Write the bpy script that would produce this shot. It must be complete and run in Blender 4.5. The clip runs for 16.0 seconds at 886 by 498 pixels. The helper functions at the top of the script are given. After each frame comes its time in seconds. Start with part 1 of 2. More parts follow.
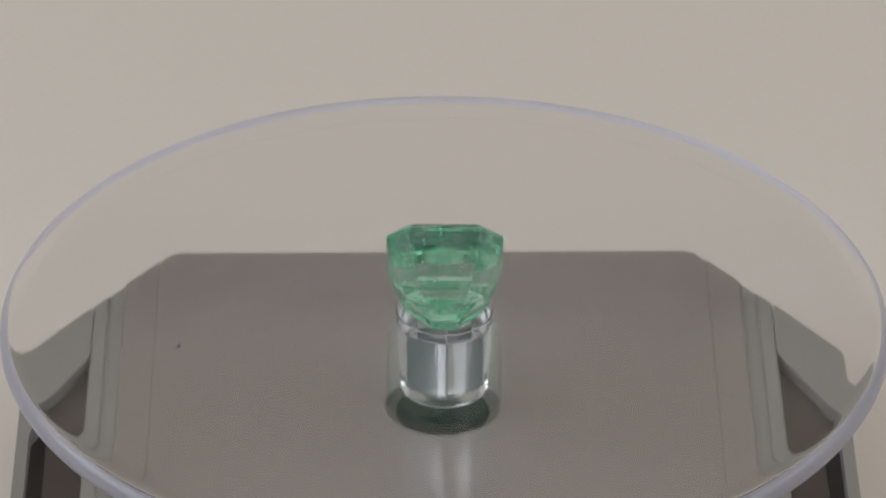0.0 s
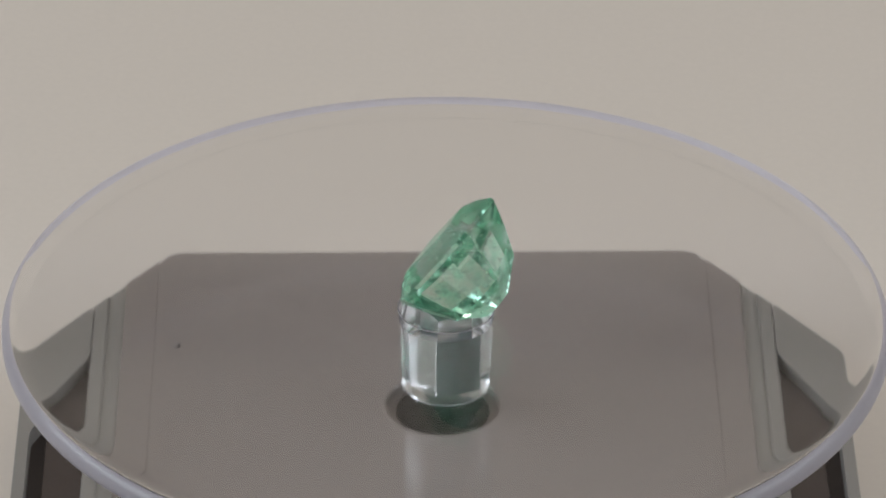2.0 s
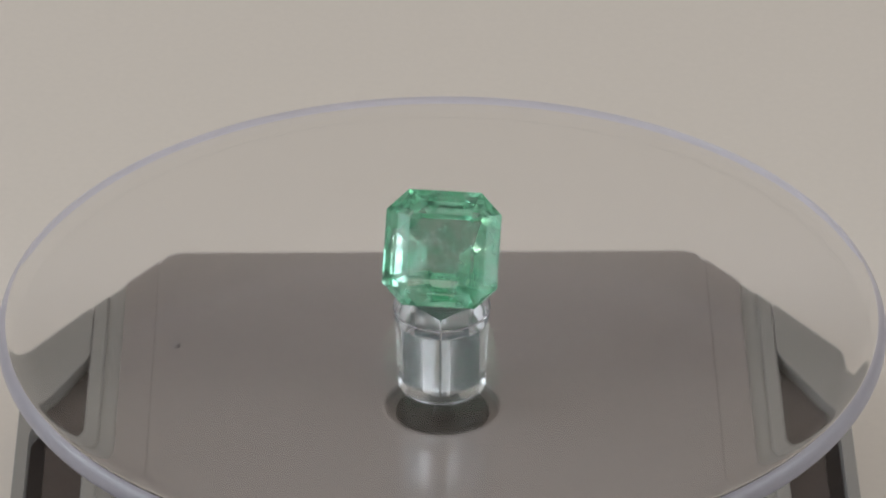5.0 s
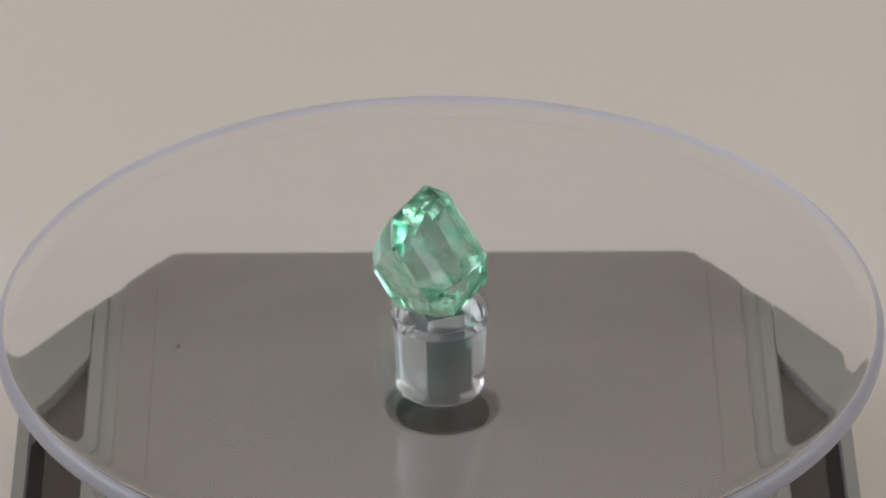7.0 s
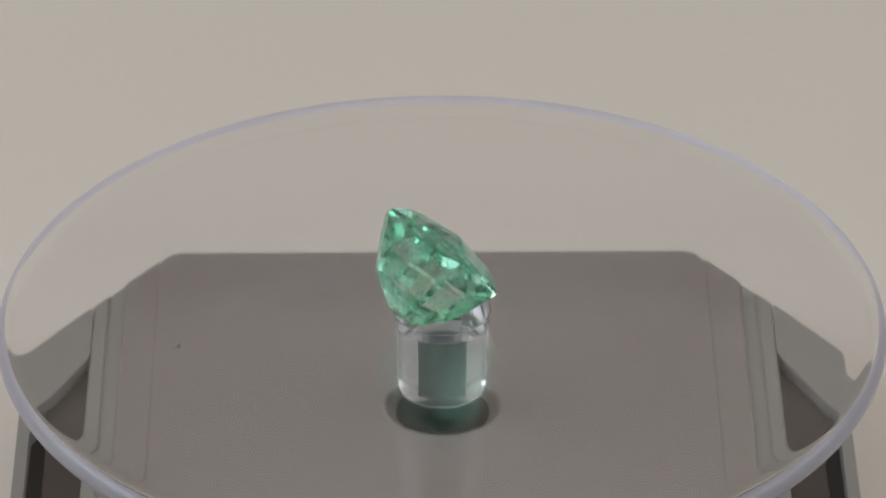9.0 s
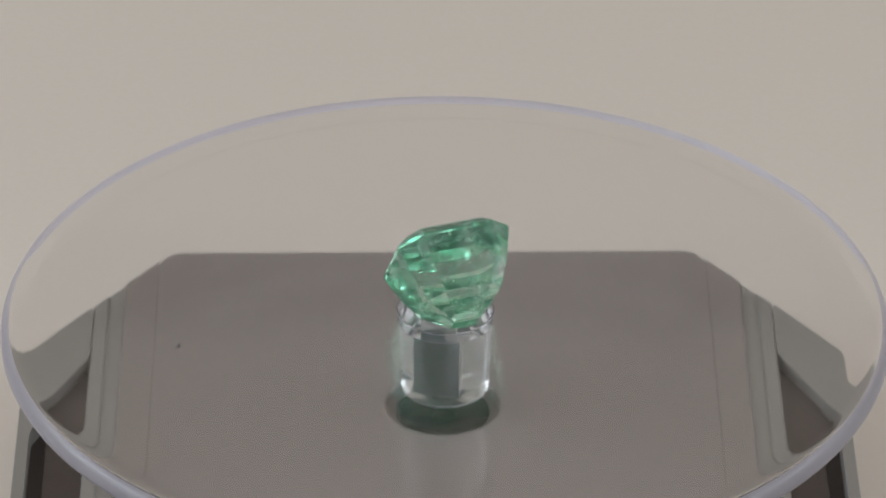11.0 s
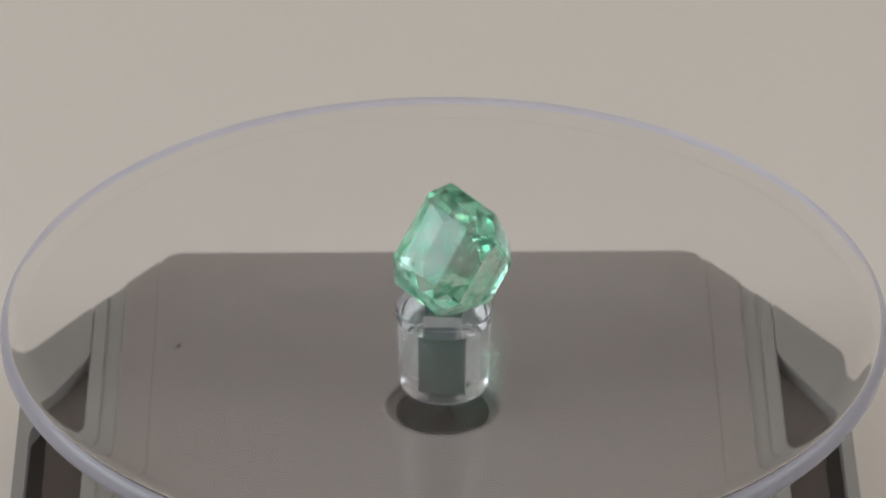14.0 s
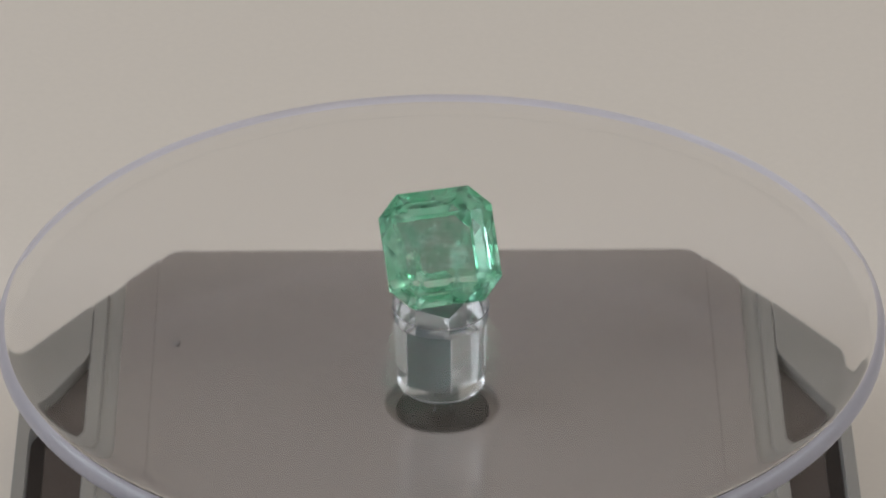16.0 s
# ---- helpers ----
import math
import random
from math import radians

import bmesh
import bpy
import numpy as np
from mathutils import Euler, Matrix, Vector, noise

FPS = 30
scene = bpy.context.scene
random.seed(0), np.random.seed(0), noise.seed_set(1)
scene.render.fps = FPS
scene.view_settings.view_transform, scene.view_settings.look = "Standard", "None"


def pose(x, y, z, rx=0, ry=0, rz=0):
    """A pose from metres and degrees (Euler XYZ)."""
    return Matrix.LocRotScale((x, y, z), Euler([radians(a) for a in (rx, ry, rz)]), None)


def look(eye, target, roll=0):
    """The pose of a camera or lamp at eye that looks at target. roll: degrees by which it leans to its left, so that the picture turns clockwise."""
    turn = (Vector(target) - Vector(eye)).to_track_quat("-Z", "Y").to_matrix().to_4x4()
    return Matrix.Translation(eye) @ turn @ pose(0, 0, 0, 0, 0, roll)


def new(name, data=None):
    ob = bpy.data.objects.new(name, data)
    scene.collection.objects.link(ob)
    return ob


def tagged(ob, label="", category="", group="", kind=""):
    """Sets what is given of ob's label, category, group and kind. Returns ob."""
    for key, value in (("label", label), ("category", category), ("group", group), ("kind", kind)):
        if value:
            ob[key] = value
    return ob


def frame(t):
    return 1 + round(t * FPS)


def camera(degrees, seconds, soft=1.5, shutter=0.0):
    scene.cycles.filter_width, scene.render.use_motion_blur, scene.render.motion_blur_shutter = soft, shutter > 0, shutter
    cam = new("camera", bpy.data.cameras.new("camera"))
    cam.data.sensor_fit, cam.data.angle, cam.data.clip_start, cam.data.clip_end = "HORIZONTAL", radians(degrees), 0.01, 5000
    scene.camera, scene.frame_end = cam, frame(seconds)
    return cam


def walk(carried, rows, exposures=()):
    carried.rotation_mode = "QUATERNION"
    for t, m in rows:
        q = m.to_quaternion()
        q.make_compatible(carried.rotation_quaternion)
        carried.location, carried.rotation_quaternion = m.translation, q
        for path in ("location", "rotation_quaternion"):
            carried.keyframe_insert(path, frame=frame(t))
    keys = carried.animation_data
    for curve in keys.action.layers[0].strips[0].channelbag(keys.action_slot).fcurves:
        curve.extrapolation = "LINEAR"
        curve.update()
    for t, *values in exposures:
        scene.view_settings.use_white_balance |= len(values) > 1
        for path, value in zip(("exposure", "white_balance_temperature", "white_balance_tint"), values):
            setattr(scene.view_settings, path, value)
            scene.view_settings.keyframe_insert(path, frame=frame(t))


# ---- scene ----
MM = 0.001
TABLE_TO_STAND = 18.5 * MM     # height of the stand's foot over the tabletop
PERIOD = 10.4                  # seconds for one turn of the turntable

# ---- camera ----
cam = camera(8.966, 16.0, soft=2.0)
EYE = (0.0, -595.42 * MM, 376.41 * MM + TABLE_TO_STAND)


def tilt(degrees):
    return pose(*EYE, 90.0 - degrees, 0, 0)


walk(cam, [(0.0, tilt(30.942)), (7.0, tilt(30.942)), (14.2, tilt(30.942)), (14.9, tilt(30.960)), (16.0, tilt(30.960))])

# ---- light ----
world = bpy.data.worlds.new("room_air")
world.use_nodes = True
world.node_tree.nodes["Background"].inputs["Color"].default_value = (0.9, 0.95, 1.0, 1)
world.node_tree.nodes["Background"].inputs["Strength"].default_value = 0.05
scene.world = world


def area_lamp(name, watts, eye, target, sx, sy, colour):
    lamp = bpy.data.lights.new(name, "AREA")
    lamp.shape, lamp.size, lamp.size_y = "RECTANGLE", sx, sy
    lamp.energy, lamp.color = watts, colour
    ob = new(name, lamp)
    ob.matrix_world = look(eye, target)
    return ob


# Three unseen fill panels, added to even out the light and the reflections.
area_lamp("fill_panel_top", 4.15, (0, 0.0, 1.82), (0, 0, 0), 2.3, 2.3, (1.0, 0.97, 0.945))
area_lamp("fill_panel_left", 3.5, (-1.22, 0.0, 0.85), (0, 0, 0.85), 2.3, 1.5, (0.98, 0.98, 1.0))
area_lamp("fill_panel_right", 2.3, (1.22, 0.0, 0.85), (0, 0, 0.85), 2.3, 1.5, (1.0, 0.95, 0.93))
area_lamp("side_lamp_left", 3.0, (-0.72, -0.08, 0.40), (0, 0, 0.03), 0.86, 0.32, (0.82, 0.91, 1.0))
area_lamp("side_lamp_right", 2.0, (0.72, -0.08, 0.40), (0, 0, 0.03), 0.86, 0.32, (0.82, 0.91, 1.0))
# Unseen warm lamp added overhead to raise glints in the stone.
area_lamp("glint_lamp", 1.5, (0.1, -0.3, 1.5), (0, 0, 0.03), 0.32, 0.32, (1.0, 0.93, 0.80))
scene.view_settings.exposure = 0.0


# ---- materials ----
def material(name, colour, rough=0.5, metal=0.0, vary=0.06, scale=300.0, bump=0.0, fine=2500.0, transmission=0.0, ior=1.5, gloss=0.5):
    """A procedural surface: two noises shift its colour and roughness, and a fine one gives relief. scale in 1/m."""
    m = bpy.data.materials.new(name)
    m.use_nodes = True
    nodes, links = m.node_tree.nodes, m.node_tree.links
    b = nodes["Principled BSDF"]
    tex = nodes.new("ShaderNodeTexCoord")
    big, small = nodes.new("ShaderNodeTexNoise"), nodes.new("ShaderNodeTexNoise")
    big.inputs["Scale"].default_value, small.inputs["Scale"].default_value = scale, fine
    big.inputs["Detail"].default_value = 4
    add = nodes.new("ShaderNodeMath")
    add.operation = "ADD"
    for n in (big, small):
        links.new(tex.outputs["Object"], n.inputs["Vector"])
    links.new(big.outputs["Fac"], add.inputs[0])
    links.new(small.outputs["Fac"], add.inputs[1])
    ramp = nodes.new("ShaderNodeMapRange")
    ramp.inputs["From Min"].default_value, ramp.inputs["From Max"].default_value = 0.6, 1.4
    ramp.inputs["To Min"].default_value, ramp.inputs["To Max"].default_value = 1 - vary, 1 + vary
    links.new(add.outputs[0], ramp.inputs["Value"])
    mix = nodes.new("ShaderNodeVectorMath")
    mix.operation = "SCALE"
    mix.inputs[0].default_value = colour
    links.new(ramp.outputs["Result"], mix.inputs["Scale"])
    links.new(mix.outputs["Vector"], b.inputs["Base Color"])
    b.inputs["Roughness"].default_value = rough
    b.inputs["Metallic"].default_value = metal
    b.inputs["IOR"].default_value = ior
    b.inputs["Specular IOR Level"].default_value = gloss
    b.inputs["Transmission Weight"].default_value = transmission
    if bump:
        relief = nodes.new("ShaderNodeBump")
        relief.inputs["Strength"].default_value = bump
        relief.inputs["Distance"].default_value = 0.0002
        links.new(small.outputs["Fac"], relief.inputs["Height"])
        links.new(relief.outputs["Normal"], b.inputs["Normal"])
    return m


PAPER = material("warm_white_paper", (0.67, 0.612, 0.555), 0.75, vary=0.02, scale=9.0, fine=900.0, bump=0.05)
ROOM = material("dim_room_paint", (0.62, 0.60, 0.56), 0.8, vary=0.04, scale=2.0, fine=40.0)
PLASTIC = material("grey_plastic", (0.21, 0.197, 0.183), 0.35, vary=0.04, scale=60.0, fine=5000.0)
PLATE = material("taupe_plastic_plate", (0.205, 0.178, 0.165), 0.135, vary=0.03, scale=40.0, fine=1500.0, gloss=0.95)
SOLAR = material("brown_solar_cell", (0.055, 0.042, 0.038), 0.25, vary=0.10, scale=90.0, fine=3000.0)
RUBBER = material("black_rubber", (0.006, 0.006, 0.006), 0.16, vary=0.1, scale=400.0, fine=4000.0, gloss=0.18)
ACRYLIC = material("clear_acrylic", (0.97, 0.98, 1.0), 0.0, vary=0.02, scale=500.0, fine=4000.0, transmission=0.96, ior=1.49)
STEEL = material("dark_polished_steel", (0.034, 0.044, 0.052), 0.08, metal=1.0, vary=0.08, scale=700.0, fine=6000.0)
# Lilac tint and haze stand in for light piped through a polished edge.
EDGE = material("painted_edge_light", (0.56, 0.54, 0.62), 0.3, vary=0.05, scale=300.0, fine=3000.0, transmission=0.5, ior=1.49)
DISC_ACRYLIC = material("worn_clear_acrylic", (0.985, 0.985, 0.99), 0.055, vary=0.0, transmission=1.0, ior=1.43)
GAP = material("black_plastic_gap", (0.016, 0.010, 0.008), 0.5, vary=0.1)
DUST = material("grey_dust", (0.16, 0.15, 0.15), 0.9, vary=0.1)


def gem_material():
    """Clear green stone clouded by milky veils: glass mixed with a little scattering, the share drifting from place to place."""
    m = bpy.data.materials.new("pale_green_emerald")
    m.use_nodes = True
    nodes, links = m.node_tree.nodes, m.node_tree.links
    nodes.clear()
    out, mix, milk = nodes.new("ShaderNodeOutputMaterial"), nodes.new("ShaderNodeMixShader"), nodes.new("ShaderNodeMixShader")
    clear, through_light, matt = nodes.new("ShaderNodeBsdfGlass"), nodes.new("ShaderNodeBsdfTranslucent"), nodes.new("ShaderNodeBsdfDiffuse")
    tex, cloud, ramp, share = (nodes.new("ShaderNode" + k) for k in ("TexCoord", "TexNoise", "ValToRGB", "MapRange"))
    cloud.inputs["Scale"].default_value, cloud.inputs["Detail"].default_value = 420.0, 7
    links.new(tex.outputs["Object"], cloud.inputs["Vector"])
    links.new(cloud.outputs["Fac"], ramp.inputs["Fac"])
    ramp.color_ramp.elements[0].position, ramp.color_ramp.elements[1].position = 0.36, 0.64
    ramp.color_ramp.elements[0].color = (0.67, 0.985, 0.86, 1)
    ramp.color_ramp.elements[1].color = (0.97, 1.0, 0.985, 1)
    clear.inputs["IOR"].default_value, clear.inputs["Roughness"].default_value = 1.575, 0.008
    links.new(ramp.outputs["Color"], clear.inputs["Color"])
    wave = nodes.new("ShaderNodeBump")
    wave.inputs["Strength"].default_value, wave.inputs["Distance"].default_value = 0.13, 0.0002
    links.new(cloud.outputs["Fac"], wave.inputs["Height"])
    links.new(wave.outputs["Normal"], clear.inputs["Normal"])
    for n in (through_light, matt):
        n.inputs["Color"].default_value = (0.52, 0.98, 0.76, 1)
    milk.inputs["Fac"].default_value = 0.4
    links.new(through_light.outputs[0], milk.inputs[1])
    links.new(matt.outputs[0], milk.inputs[2])
    share.inputs["From Min"].default_value, share.inputs["From Max"].default_value = 0.3, 0.7
    share.inputs["To Min"].default_value, share.inputs["To Max"].default_value = 0.0, 0.13
    links.new(cloud.outputs["Fac"], share.inputs["Value"])
    links.new(share.outputs["Result"], mix.inputs["Fac"])
    links.new(clear.outputs[0], mix.inputs[1])
    links.new(milk.outputs[0], mix.inputs[2])
    links.new(mix.outputs[0], out.inputs["Surface"])
    return m


GEM = gem_material()


def veil_material(name, colour, least, most):
    """Thin milky films: mostly clear, with a little pale scattering."""
    m = bpy.data.materials.new(name)
    m.use_nodes = True
    nodes, links = m.node_tree.nodes, m.node_tree.links
    nodes.clear()
    out, mix, clear, matt = (nodes.new("ShaderNode" + k) for k in ("OutputMaterial", "MixShader", "BsdfTransparent", "BsdfTranslucent"))
    tex, cloud, share = (nodes.new("ShaderNode" + k) for k in ("TexCoord", "TexNoise", "MapRange"))
    cloud.inputs["Scale"].default_value, cloud.inputs["Detail"].default_value = 1800.0, 4
    links.new(tex.outputs["Object"], cloud.inputs["Vector"])
    links.new(cloud.outputs["Fac"], share.inputs["Value"])
    share.inputs["From Min"].default_value, share.inputs["From Max"].default_value = 0.35, 0.7
    share.inputs["To Min"].default_value, share.inputs["To Max"].default_value = least, most
    matt.inputs["Color"].default_value = colour
    links.new(share.outputs["Result"], mix.inputs["Fac"])
    links.new(clear.outputs[0], mix.inputs[1])
    links.new(matt.outputs[0], mix.inputs[2])
    links.new(mix.outputs[0], out.inputs["Surface"])
    return m


VEIL = veil_material("milky_green_veil", (0.86, 0.97, 0.90, 1), 0.02, 0.32)
FLECK = veil_material("pale_fleck", (0.97, 0.98, 0.90, 1), 0.4, 0.95)
BEVEL = veil_material("painted_bevel_light", (0.93, 0.94, 1.0, 1), 0.35, 0.6)
GLUE = veil_material("clear_glue", (0.84, 0.85, 0.98, 1), 0.06, 0.16)


# ---- building helpers ----
def mesh_of(bm, name, mat, smooth=False):
    bmesh.ops.recalc_face_normals(bm, faces=bm.faces)
    data = bpy.data.meshes.new(name)
    bm.to_mesh(data)
    bm.free()
    data.materials.append(mat)
    for p in data.polygons:
        p.use_smooth = smooth
    return data


def part(name, bm, mat, parent=None, label="", smooth=False):
    ob = new(name, mesh_of(bm, name, mat, smooth))
    if parent:
        ob.parent = parent
    return tagged(ob, label)


def prism(points, z0, z1, bevel=0.0):
    """An upright solid over a flat outline, in mm, with rounded edges."""
    bm = bmesh.new()
    low = [bm.verts.new((x * MM, y * MM, z0 * MM)) for x, y in points]
    face = bm.faces.new(low)
    top = bmesh.ops.extrude_face_region(bm, geom=[face])
    bmesh.ops.translate(bm, verts=[v for v in top["geom"] if isinstance(v, bmesh.types.BMVert)], vec=(0, 0, (z1 - z0) * MM))
    if bevel:
        bmesh.ops.bevel(bm, geom=list(bm.edges), offset=bevel * MM, segments=3, profile=0.5, affect="EDGES", clamp_overlap=True)
    return bm


def rounded(points, radius, steps=5):
    """An outline with its corners rounded off."""
    out, n = [], len(points)
    for i in range(n):
        p, a, b = Vector(points[i]), Vector(points[i - 1]), Vector(points[(i + 1) % n])
        u, v = (a - p).normalized(), (b - p).normalized()
        r = min(radius, (a - p).length * 0.45, (b - p).length * 0.45)
        for k in range(steps + 1):
            s = k / steps
            out.append(tuple((p + u * r) * (1 - s) ** 2 + p * 2 * s * (1 - s) + (p + v * r) * s ** 2))
    return out


def lathe(profile, segments=128):
    """A solid of revolution about z; profile of (radius, z) in mm, from the axis to the axis."""
    verts, faces, rings = [], [], []
    for r, z in profile:
        if r < 1e-6:
            rings.append([len(verts)])
            verts.append((0, 0, z * MM))
        else:
            rings.append(list(range(len(verts), len(verts) + segments)))
            verts += [(r * MM * math.cos(2 * math.pi * k / segments), r * MM * math.sin(2 * math.pi * k / segments), z * MM) for k in range(segments)]
    for a, b in zip(rings, rings[1:]):
        for k in range(segments):
            j = (k + 1) % segments
            if len(a) == 1:
                faces.append((a[0], b[k], b[j]))
            elif len(b) == 1:
                faces.append((a[k], b[0], a[j]))
            else:
                faces.append((a[k], b[k], b[j], a[j]))
    data = bpy.data.meshes.new("lathe")
    data.from_pydata(verts, [], faces)
    bm = bmesh.new()
    bm.from_mesh(data)
    bpy.data.meshes.remove(data)
    return bm


# ---- the setting ----
def setting():
    bm = bmesh.new()
    bmesh.ops.create_grid(bm, x_segments=1, y_segments=1, size=1.25)
    top = bmesh.ops.extrude_face_region(bm, geom=list(bm.faces))
    bmesh.ops.translate(bm, verts=[v for v in top["geom"] if isinstance(v, bmesh.types.BMVert)], vec=(0, 0, -0.03))
    tagged(part("tabletop", bm, PAPER), "matt warm white paper covering the tabletop", "tabletop", kind="structure")
    for name, x, y, sx, sy, mat in (("wall_north", 0, 1.28, 2.62, 0.06, ROOM), ("wall_south", 0, -1.28, 2.62, 0.06, ROOM),
                                    ("wall_east", 1.28, 0, 0.06, 2.5, ROOM), ("wall_west", -1.28, 0, 0.06, 2.5, ROOM)):
        bm = bmesh.new()
        bmesh.ops.create_cube(bm, size=1)
        bmesh.ops.transform(bm, matrix=Matrix.Translation((x, y, 0.9)) @ Matrix.Diagonal((sx, sy, 1.9, 1)), verts=bm.verts)
        tagged(part(name, bm, mat), "plain painted wall closing the room", "wall", kind="structure")
    # Unseen sheet, added so the disc mirrors an even bright background.
    bm = bmesh.new()
    bmesh.ops.create_cube(bm, size=1)
    bmesh.ops.transform(bm, matrix=Matrix.Translation((0, 1.24, 0.605)) @ Matrix.Diagonal((2.4, 0.01, 1.2, 1)), verts=bm.verts)
    tagged(part("backdrop", bm, PAPER), "warm white paper sheet added out of view as the disc's reflected background", "backdrop", kind="structure")
    # Unseen dark bar, added to cast the soft dark band mirrored in the disc.
    bm = bmesh.new()
    bmesh.ops.create_cube(bm, size=1)
    bmesh.ops.transform(bm, matrix=Matrix.Translation((0, 1.225, 0.777)) @ Matrix.Diagonal((2.4, 0.022, 0.028, 1)), verts=bm.verts)
    tagged(part("trim", bm, GAP), "dark bar added out of view for the band reflected in the disc", "trim", kind="structure")
    bm = bmesh.new()
    bmesh.ops.create_cube(bm, size=1)
    bmesh.ops.transform(bm, matrix=Matrix.Translation((0, 0, 1.88)) @ Matrix.Diagonal((2.62, 2.62, 0.05, 1)), verts=bm.verts)
    tagged(part("ceiling", bm, ROOM), "plain painted ceiling over the table", "ceiling", kind="structure")


# ---- the turntable's housing ----
def turntable():
    base = new("solar_turntable")
    base.location = (-1.05 * MM, -2.5 * MM, 0)
    base.rotation_euler = (0, 0, radians(0.5))
    tagged(base, "grey octagonal plastic solar turntable base with dark side panels", "turntable")
    octagon = [(33.9, 39.1), (51.95, 13.8), (51.95, -41), (33.9, -66), (-33.9, -66), (-51.95, -41), (-51.95, 13.8), (-33.9, 39.1)]
    part("housing", prism(rounded(octagon, 3.0), 0.0, 11.5, 0.0), PLASTIC, base)
    mid = [(33.6, 38.9), (35.45, 36.6), (35.45, -63.6), (33.6, -65.8), (-33.6, -65.8), (-35.45, -63.6), (-35.45, 36.6), (-33.6, 38.9)]
    # the plate has a round well for the hub
    bm = bmesh.new()
    loops = [rounded(mid, 1.5), [(1.05 + 7.25 * math.cos(math.pi * k / 48), 2.1 + 7.25 * math.sin(math.pi * k / 48)) for k in range(96)]]
    for loop in loops:
        ring = [bm.verts.new((x * MM, y * MM, 11.5 * MM)) for x, y in loop]
        for a, b in zip(ring, ring[1:] + ring[:1]):
            bm.edges.new((a, b))
    bmesh.ops.triangle_fill(bm, use_beauty=True, use_dissolve=False, edges=list(bm.edges))
    top = bmesh.ops.extrude_face_region(bm, geom=list(bm.faces))
    bmesh.ops.translate(bm, verts=[v for v in top["geom"] if isinstance(v, bmesh.types.BMVert)], vec=(0, 0, 2.5 * MM))
    part("top_plate", bm, PLATE, base, "smooth taupe plastic top plate with a round well")
    for s in (1, -1):
        def strip(name, x0, x1, top, mat, bevel, label=""):
            y0, y1 = 39.1 - (x0 - 33.9) * 1.36, 39.1 - (x1 - 33.9) * 1.36
            outline = [(s * x0, y0), (s * x1, y1), (s * x1, y1 - 81.5 + (x1 - x0) * 1.36), (s * x0, y0 - 81.5)]
            part(name, prism(outline, 11.5, top, bevel), mat, base, label)

        strip("border_strip", 35.45, 39.6, 13.95, PLATE, 0.08)
        strip("groove", 39.6, 41.6, 13.6, PLASTIC, 0.0)
        strip("lip", 41.6, 43.5, 13.95, PLASTIC, 0.3)
        edge = [(43.5, 26.0), (51.95, 13.8), (51.95, -41), (43.5, -53.1), (43.5, -45.5), (50.4, -32), (50.4, -1.0), (43.5, 13.6)]
        part("rail", prism([(s * x, y) for x, y in rounded(edge, 1.4)], 11.5, 14.0, 0.35), PLASTIC, base)
        panel = [(43.6, 13.2), (48.4, 3.4), (48.4, -36.0), (43.6, -45.0)]
        part("solar_panel", prism([(s * x, y) for x, y in panel], 11.5, 12.2), SOLAR, base, "dark brown solar cell panel")
        gap = [(48.5, 3.3), (50.3, -1.0), (50.3, -32.0), (48.5, -35.8)]
        part("panel_gap", prism([(s * x, y) for x, y in gap], 11.5, 11.7), GAP, base, "black gap beside the panel")
    floor_of_well = part("well_floor", lathe([(0, 11.5), (7.2, 11.5), (7.2, 12.85), (6.9, 12.7), (0, 12.7)], 96), PLATE, base)
    ring = part("well_ring", lathe([(7.0, 13.7), (7.1, 13.98), (7.3, 14.05), (7.5, 14.03), (7.6, 13.9), (7.0, 13.7)], 96), PLATE, base, smooth=True)
    hub = part("hub", lathe([(0, 17.0), (1.3, 17.0), (1.3, 13.35), (3.6, 13.3), (4.3, 13.42), (4.9, 13.5), (5.35, 13.46), (5.65, 13.34), (5.82, 13.1), (5.86, 12.9), (5.8, 12.72), (0, 12.72)], 96), RUBBER, base, "flat round black hub with a raised rim", smooth=True)
    hub.location = floor_of_well.location = ring.location = (1.05 * MM, 2.1 * MM, 0)
    return base


# ---- what turns ----
DISC_R, DISC_TOP, DISC_LOW, BORE_R = 54.95, 11.0, 7.9, 6.03


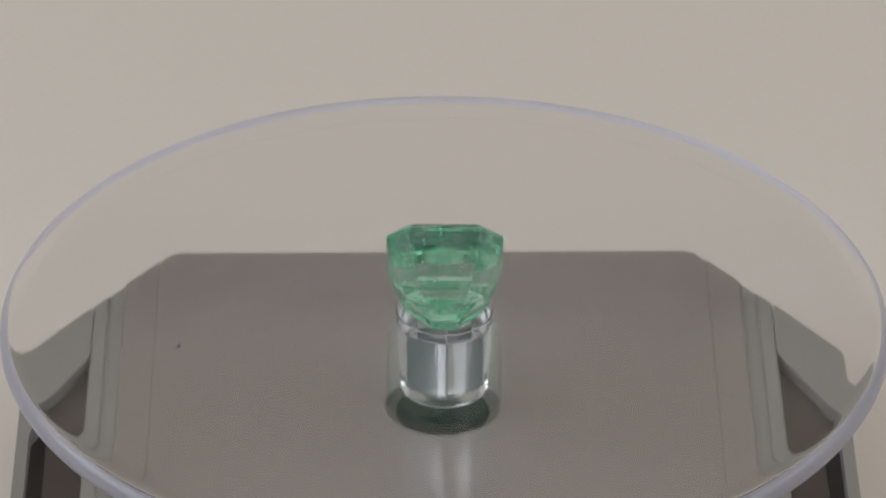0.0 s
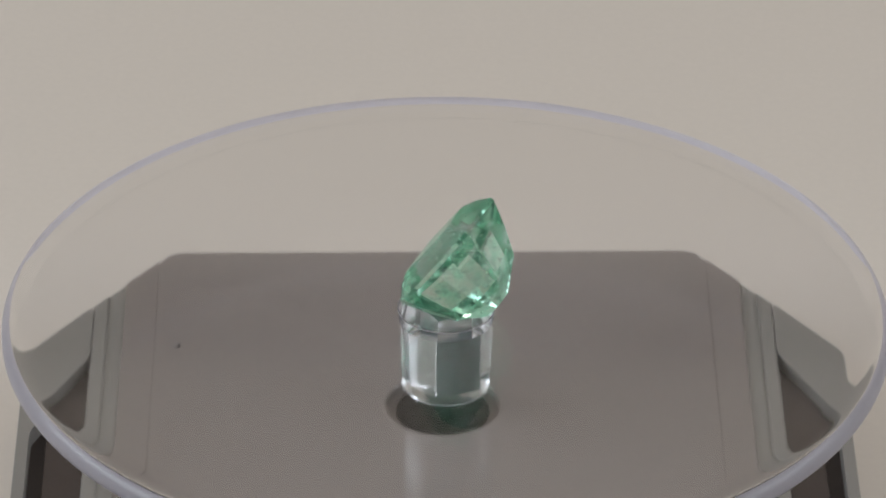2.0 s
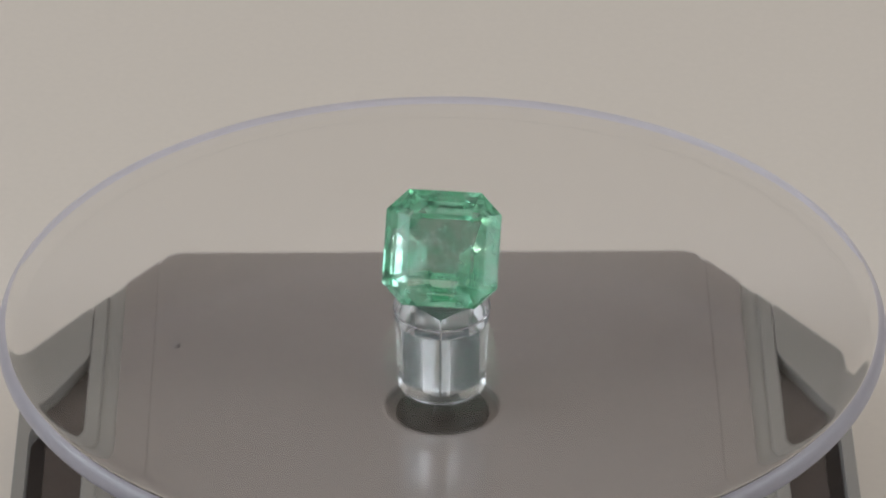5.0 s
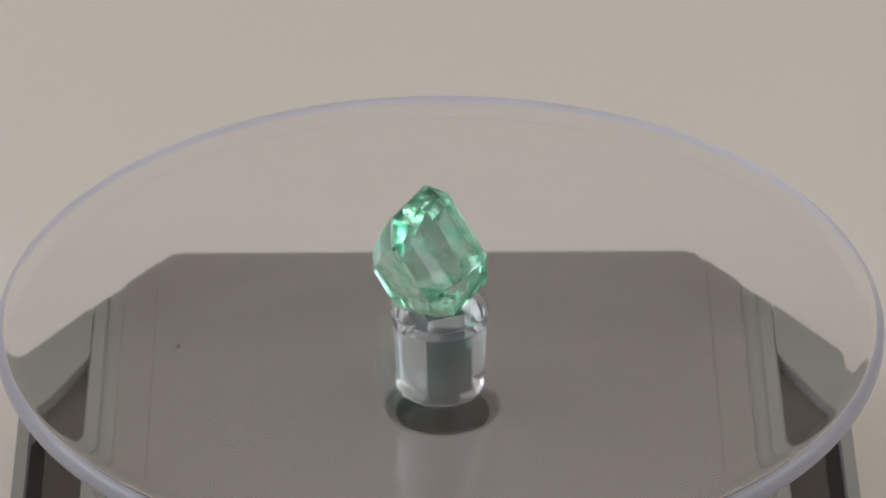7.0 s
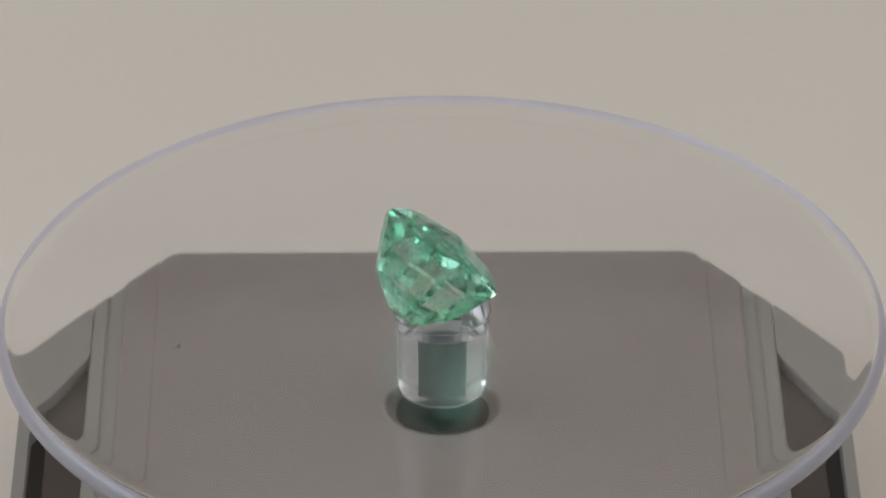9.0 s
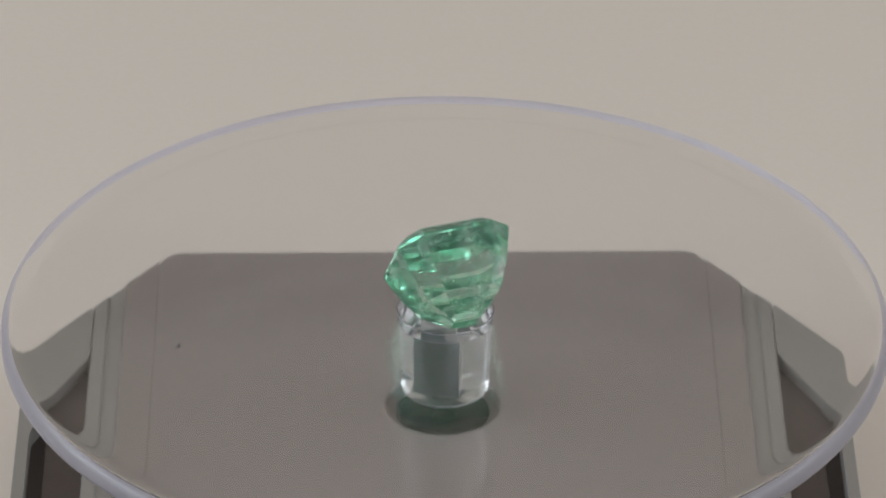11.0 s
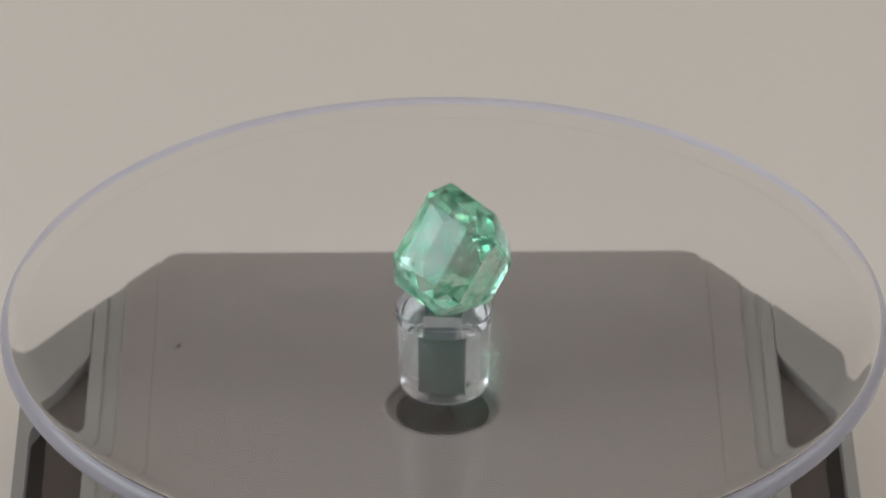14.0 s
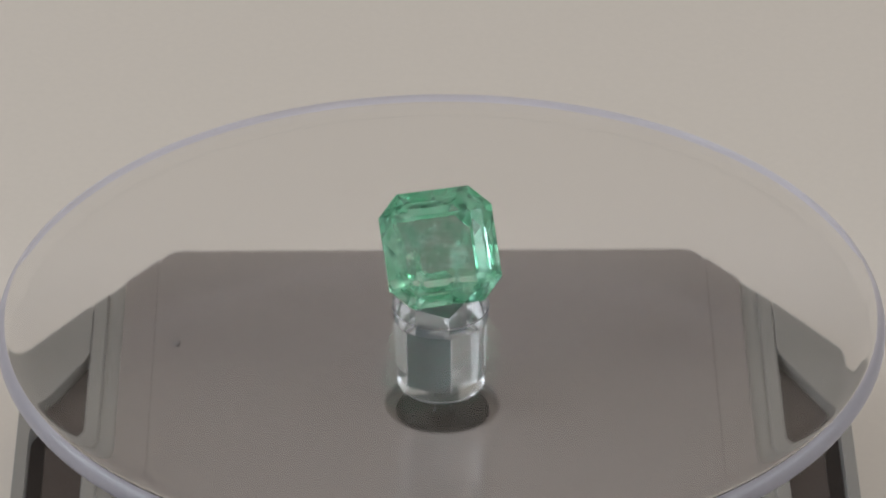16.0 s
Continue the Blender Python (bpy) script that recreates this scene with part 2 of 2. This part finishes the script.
def disc():
    """A flat clear disc with a round bore for the post cemented into it, its edge rounded and painted with piped light.
    """
    z, r = DISC_TOP, DISC_R
    top = [(BORE_R, z)] + [(6.5 + (51.5 - 6.5) * k / 12, z) for k in range(13)]
    edge = [(52.6, z - 0.02), (53.2, z - 0.08), (53.7, z - 0.2), (53.9, z - 0.31), (54.15, z - 0.45), (54.55, z - 0.85), (54.8, z - 1.3), (r, z - 1.8),
            (54.92, z - 2.3), (54.7, z - 2.7), (54.3, z - 2.98), (53.7, z - 3.08), (52.9, z - 3.1)]
    low = [(51.5 + (6.5 - 51.5) * k / 12, DISC_LOW) for k in range(13)] + [(BORE_R, DISC_LOW)]
    ob = new("turntable_disc")

    def clear(c):
        """Clear all over, but for the rim with its painted light."""
        return math.hypot(c.x, c.y) < 53.85 * MM

    whole = lathe([(BORE_R, z - 0.18)] + top + edge + low, 192)
    bmesh.ops.recalc_face_normals(whole, faces=whole.faces)
    for name, mat, label, inner in (("plate", DISC_ACRYLIC, "", True), ("edge_band", EDGE, "rounded edge with its piped light painted in lilac-white", False)):
        piece = whole.copy()
        far = [f for f in piece.faces if clear(f.calc_center_median()) != inner]
        bmesh.ops.delete(piece, geom=far, context="FACES")
        for f in piece.faces:
            f.smooth = math.hypot(*f.calc_center_median().xy) > 51.6 * MM or abs(f.normal.z) < 0.9
        data = bpy.data.meshes.new(name)
        piece.to_mesh(data)
        piece.free()
        data.materials.append(mat)
        if inner:
            data.materials.append(EDGE)
            # The bore's lip takes the same tint, painting the bright line round the post.
            for p in data.polygons:
                p.material_index = 1 if p.center.to_2d().length < 6.1 * MM and abs(p.normal.z) < 0.5 else 0
        child = tagged(new(name, data), label)
        child.parent, child.visible_shadow = ob, False
    whole.free()
    return tagged(ob, "large flat clear acrylic turntable disc with rounded edge", "turntable disc")


def post():
    r0, r1, low, h = 5.45, 6.0, -1.75, 11.05
    side = [(r0 + (r1 - r0) * (y - low) / (h - low), y) for y in (low + 0.25, 0.0, 2.0, 4.0, 6.0, DISC_LOW, 9.0, 10.0, h - 0.3)]
    profile = [(0, low), (r0 - 0.25, low), (r0 - 0.07, low + 0.08)] + side + [(r1 - 0.05, h - 0.06), (r1 - 0.1, h), (0, h)]
    ob = part("turntable_post", lathe(profile, 128), ACRYLIC, smooth=True)
    ob.visible_shadow = False
    # a square air-filled bore, a hair wider than the core that sits in it
    bore, core = 2.42, 2.3
    spin = Matrix.Rotation(radians(49), 3, "Z")
    bm = prism(rounded([(bore, bore), (-bore, bore), (-bore, -bore), (bore, -bore)], 0.14, 2), low + 0.5, 10.75)
    bmesh.ops.rotate(bm, verts=bm.verts, matrix=spin)
    bmesh.ops.recalc_face_normals(bm, faces=bm.faces)
    bmesh.ops.reverse_faces(bm, faces=bm.faces)
    for f in bm.faces:
        f.smooth = False
    bm.from_mesh(ob.data)
    bm.to_mesh(ob.data)
    bm.free()
    # its upper end is cemented into the disc: no air there, only a hazy film of glue
    ob.data.materials.append(GLUE)
    ob.data.materials.append(BEVEL)
    for p in ob.data.polygons:
        if p.center.z > DISC_LOW * MM and 5.6 * MM < p.center.to_2d().length and p.center.z < (h - 0.2) * MM:
            p.material_index = 1
        # Foot bevel made pale, standing in for a ring of refracted lamplight.
        if p.center.z < (low + 0.2) * MM and p.center.to_2d().length > 5.2 * MM:
            p.material_index = 2
        p.use_smooth = abs(p.normal.z) < 0.9 and math.hypot(p.center.x, p.center.y) > 4.5 * MM
    bm = prism([(core, core), (-core, core), (-core, -core), (core, -core)], low + 0.55, 10.6, 0.08)
    bmesh.ops.rotate(bm, verts=bm.verts, matrix=spin)
    part("square_core", bm, STEEL, ob, "dark polished square metal core")
    return tagged(ob, "clear acrylic post with a square metal core", "post")


# outlines of the stone, level by level: height along its axis, half width, half length, corner cut, shift
GEM_LEVELS = [(2.05, 3.9, 4.05, 0.35, 0.0), (1.3, 5.5, 5.7, 1.5, 0.0), (0.2, 7.1, 7.15, 2.6, 0.0), (-0.3, 7.15, 7.2, 2.65, 0.0),
              (-3.6, 6.15, 5.95, 2.3, -0.3), (-6.7, 4.75, 4.5, 1.8, -0.5), (-9.2, 1.7, 1.4, 0.4, -1.2)]


def gem():
    bm = bmesh.new()
    rings = []
    for h, a, b, c, shift in GEM_LEVELS:
        outline = [(a, b - c), (a - c, b), (-a + c, b), (-a, b - c), (-a, -b + c), (-a + c, -b), (a - c, -b), (a, -b + c)]
        rings.append([bm.verts.new((x * MM, (y + shift) * MM, h * MM)) for x, y in outline])
    bm.faces.new(rings[0])
    bm.faces.new(list(reversed(rings[-1])))
    for p, q in zip(rings, rings[1:]):
        for k in range(8):
            bm.faces.new((p[k], p[(k + 1) % 8], q[(k + 1) % 8], q[k]))
    bmesh.ops.recalc_face_normals(bm, faces=bm.faces)
    # axis of the stone leans back: its table looks away and up at the start
    n, u = Vector((0, 0.811, 0.585)), Vector((0, -0.585, 0.811))
    m = Matrix((u.cross(n), u, n)).transposed().to_4x4()
    m.translation = Vector((0.1, -0.27, 19.25)) * MM
    stone = new("gemstone")
    for name, low, high in (("crown", 0.0, 9.0), ("girdle", -0.2, 0.0), ("pavilion", -99.0, -0.2)):
        piece = bm.copy()
        gone = [f for f in piece.faces if not low <= f.calc_center_median().z / MM < high]
        bmesh.ops.delete(piece, geom=gone, context="FACES")
        piece.transform(m)
        data = bpy.data.meshes.new(name)
        piece.to_mesh(data)
        piece.free()
        data.materials.append(GEM)
        new(name, data).parent = stone
    bm.free()
    # healed cracks and flecks inside the stone
    def flecks(seed, total, sizes, low, high, flat):
        """Thin many-sided lenses strewn through the stone."""
        rng = random.Random(seed)
        bm = bmesh.new()
        for k in range(total):
            h = rng.uniform(low, high)
            reach = 4.8 if h > -3 else 4.8 + (h + 3) * 0.7
            centre = Vector((rng.uniform(-reach, reach), rng.uniform(-reach, reach), h))
            turn = Euler((rng.uniform(0, 3), rng.uniform(0, 3), rng.uniform(0, 6))).to_matrix()
            size = rng.choice(sizes)
            count = rng.randint(5, 7)
            ring = [(math.cos(6.283 * q / count) * size * rng.uniform(0.5, 1.3), math.sin(6.283 * q / count) * size * rng.uniform(0.3, 0.8)) for q in range(count)]
            tips = [bm.verts.new((centre + turn @ Vector((0, 0, e * flat))) * MM) for e in (1, -1)]
            rim = [bm.verts.new((centre + turn @ Vector((x, y, 0))) * MM) for x, y in ring]
            for q in range(count):
                bm.faces.new((tips[0], rim[q], rim[(q + 1) % count]))
                bm.faces.new((tips[1], rim[(q + 1) % count], rim[q]))
        bm.transform(m)
        return bm

    part("inclusion", flecks(7, 90, (0.12, 0.18, 0.25, 0.4, 0.7, 1.1, 1.6), -7.0, 1.3, 0.035), VEIL, stone, "milky healed cracks")
    part("inclusion", flecks(11, 120, (0.07, 0.09, 0.12, 0.17, 0.26), -6.5, 1.5, 0.03), FLECK, stone, "tiny pale flecks")
    return tagged(stone, "pale green step-cut emerald with cloudy inclusions", "gemstone")


def dust():
    for x, y, size in ((-33.8, 13.3, 0.55), (25.6, 20.8, 0.34), (-30.0, 0.4, 0.22)):
        rng = random.Random(int(x * 10))
        bm = bmesh.new()
        bmesh.ops.create_icosphere(bm, subdivisions=2, radius=size * MM)
        for v in bm.verts:
            v.co *= rng.uniform(0.7, 1.25)
            v.co.z = max(v.co.z * 0.35, -0.12 * size * MM)
        ob = part("dust_speck", bm, DUST)
        ob.location = (x * MM, y * MM, (14.0 + 0.12 * size) * MM)
        tagged(ob, "tiny grey dust speck on the plastic top plate", "dust", "dust on the turntable")


setting()
turntable()
dust()
DISC, POST, STONE = disc(), post(), gem()


# ---- turning ----
def wobble(degrees, dx=0.0, dy=0.0):
    """Rows of one steady turn about the vertical axis, for a thing that sits a little askew and off the axis (mm)."""
    lean = Matrix.Rotation(radians(degrees), 4, Vector((math.cos(radians(45)), math.sin(radians(45)), 0)))
    off = Matrix.Translation((dx * MM, dy * MM, 0))
    rows = []
    for k in range(41):
        t = k * 0.4
        turn = Matrix.Rotation(2 * math.pi * t / PERIOD, 4, "Z")
        rows.append((t, Matrix.Translation((0, 0, TABLE_TO_STAND)) @ turn @ off @ lean))
    return rows


def motions():
    walk(DISC, wobble(0.34, 0.15, -0.31))
    walk(POST, wobble(0.34, 0.15, -0.31))
    walk(STONE, wobble(0.5))


motions()
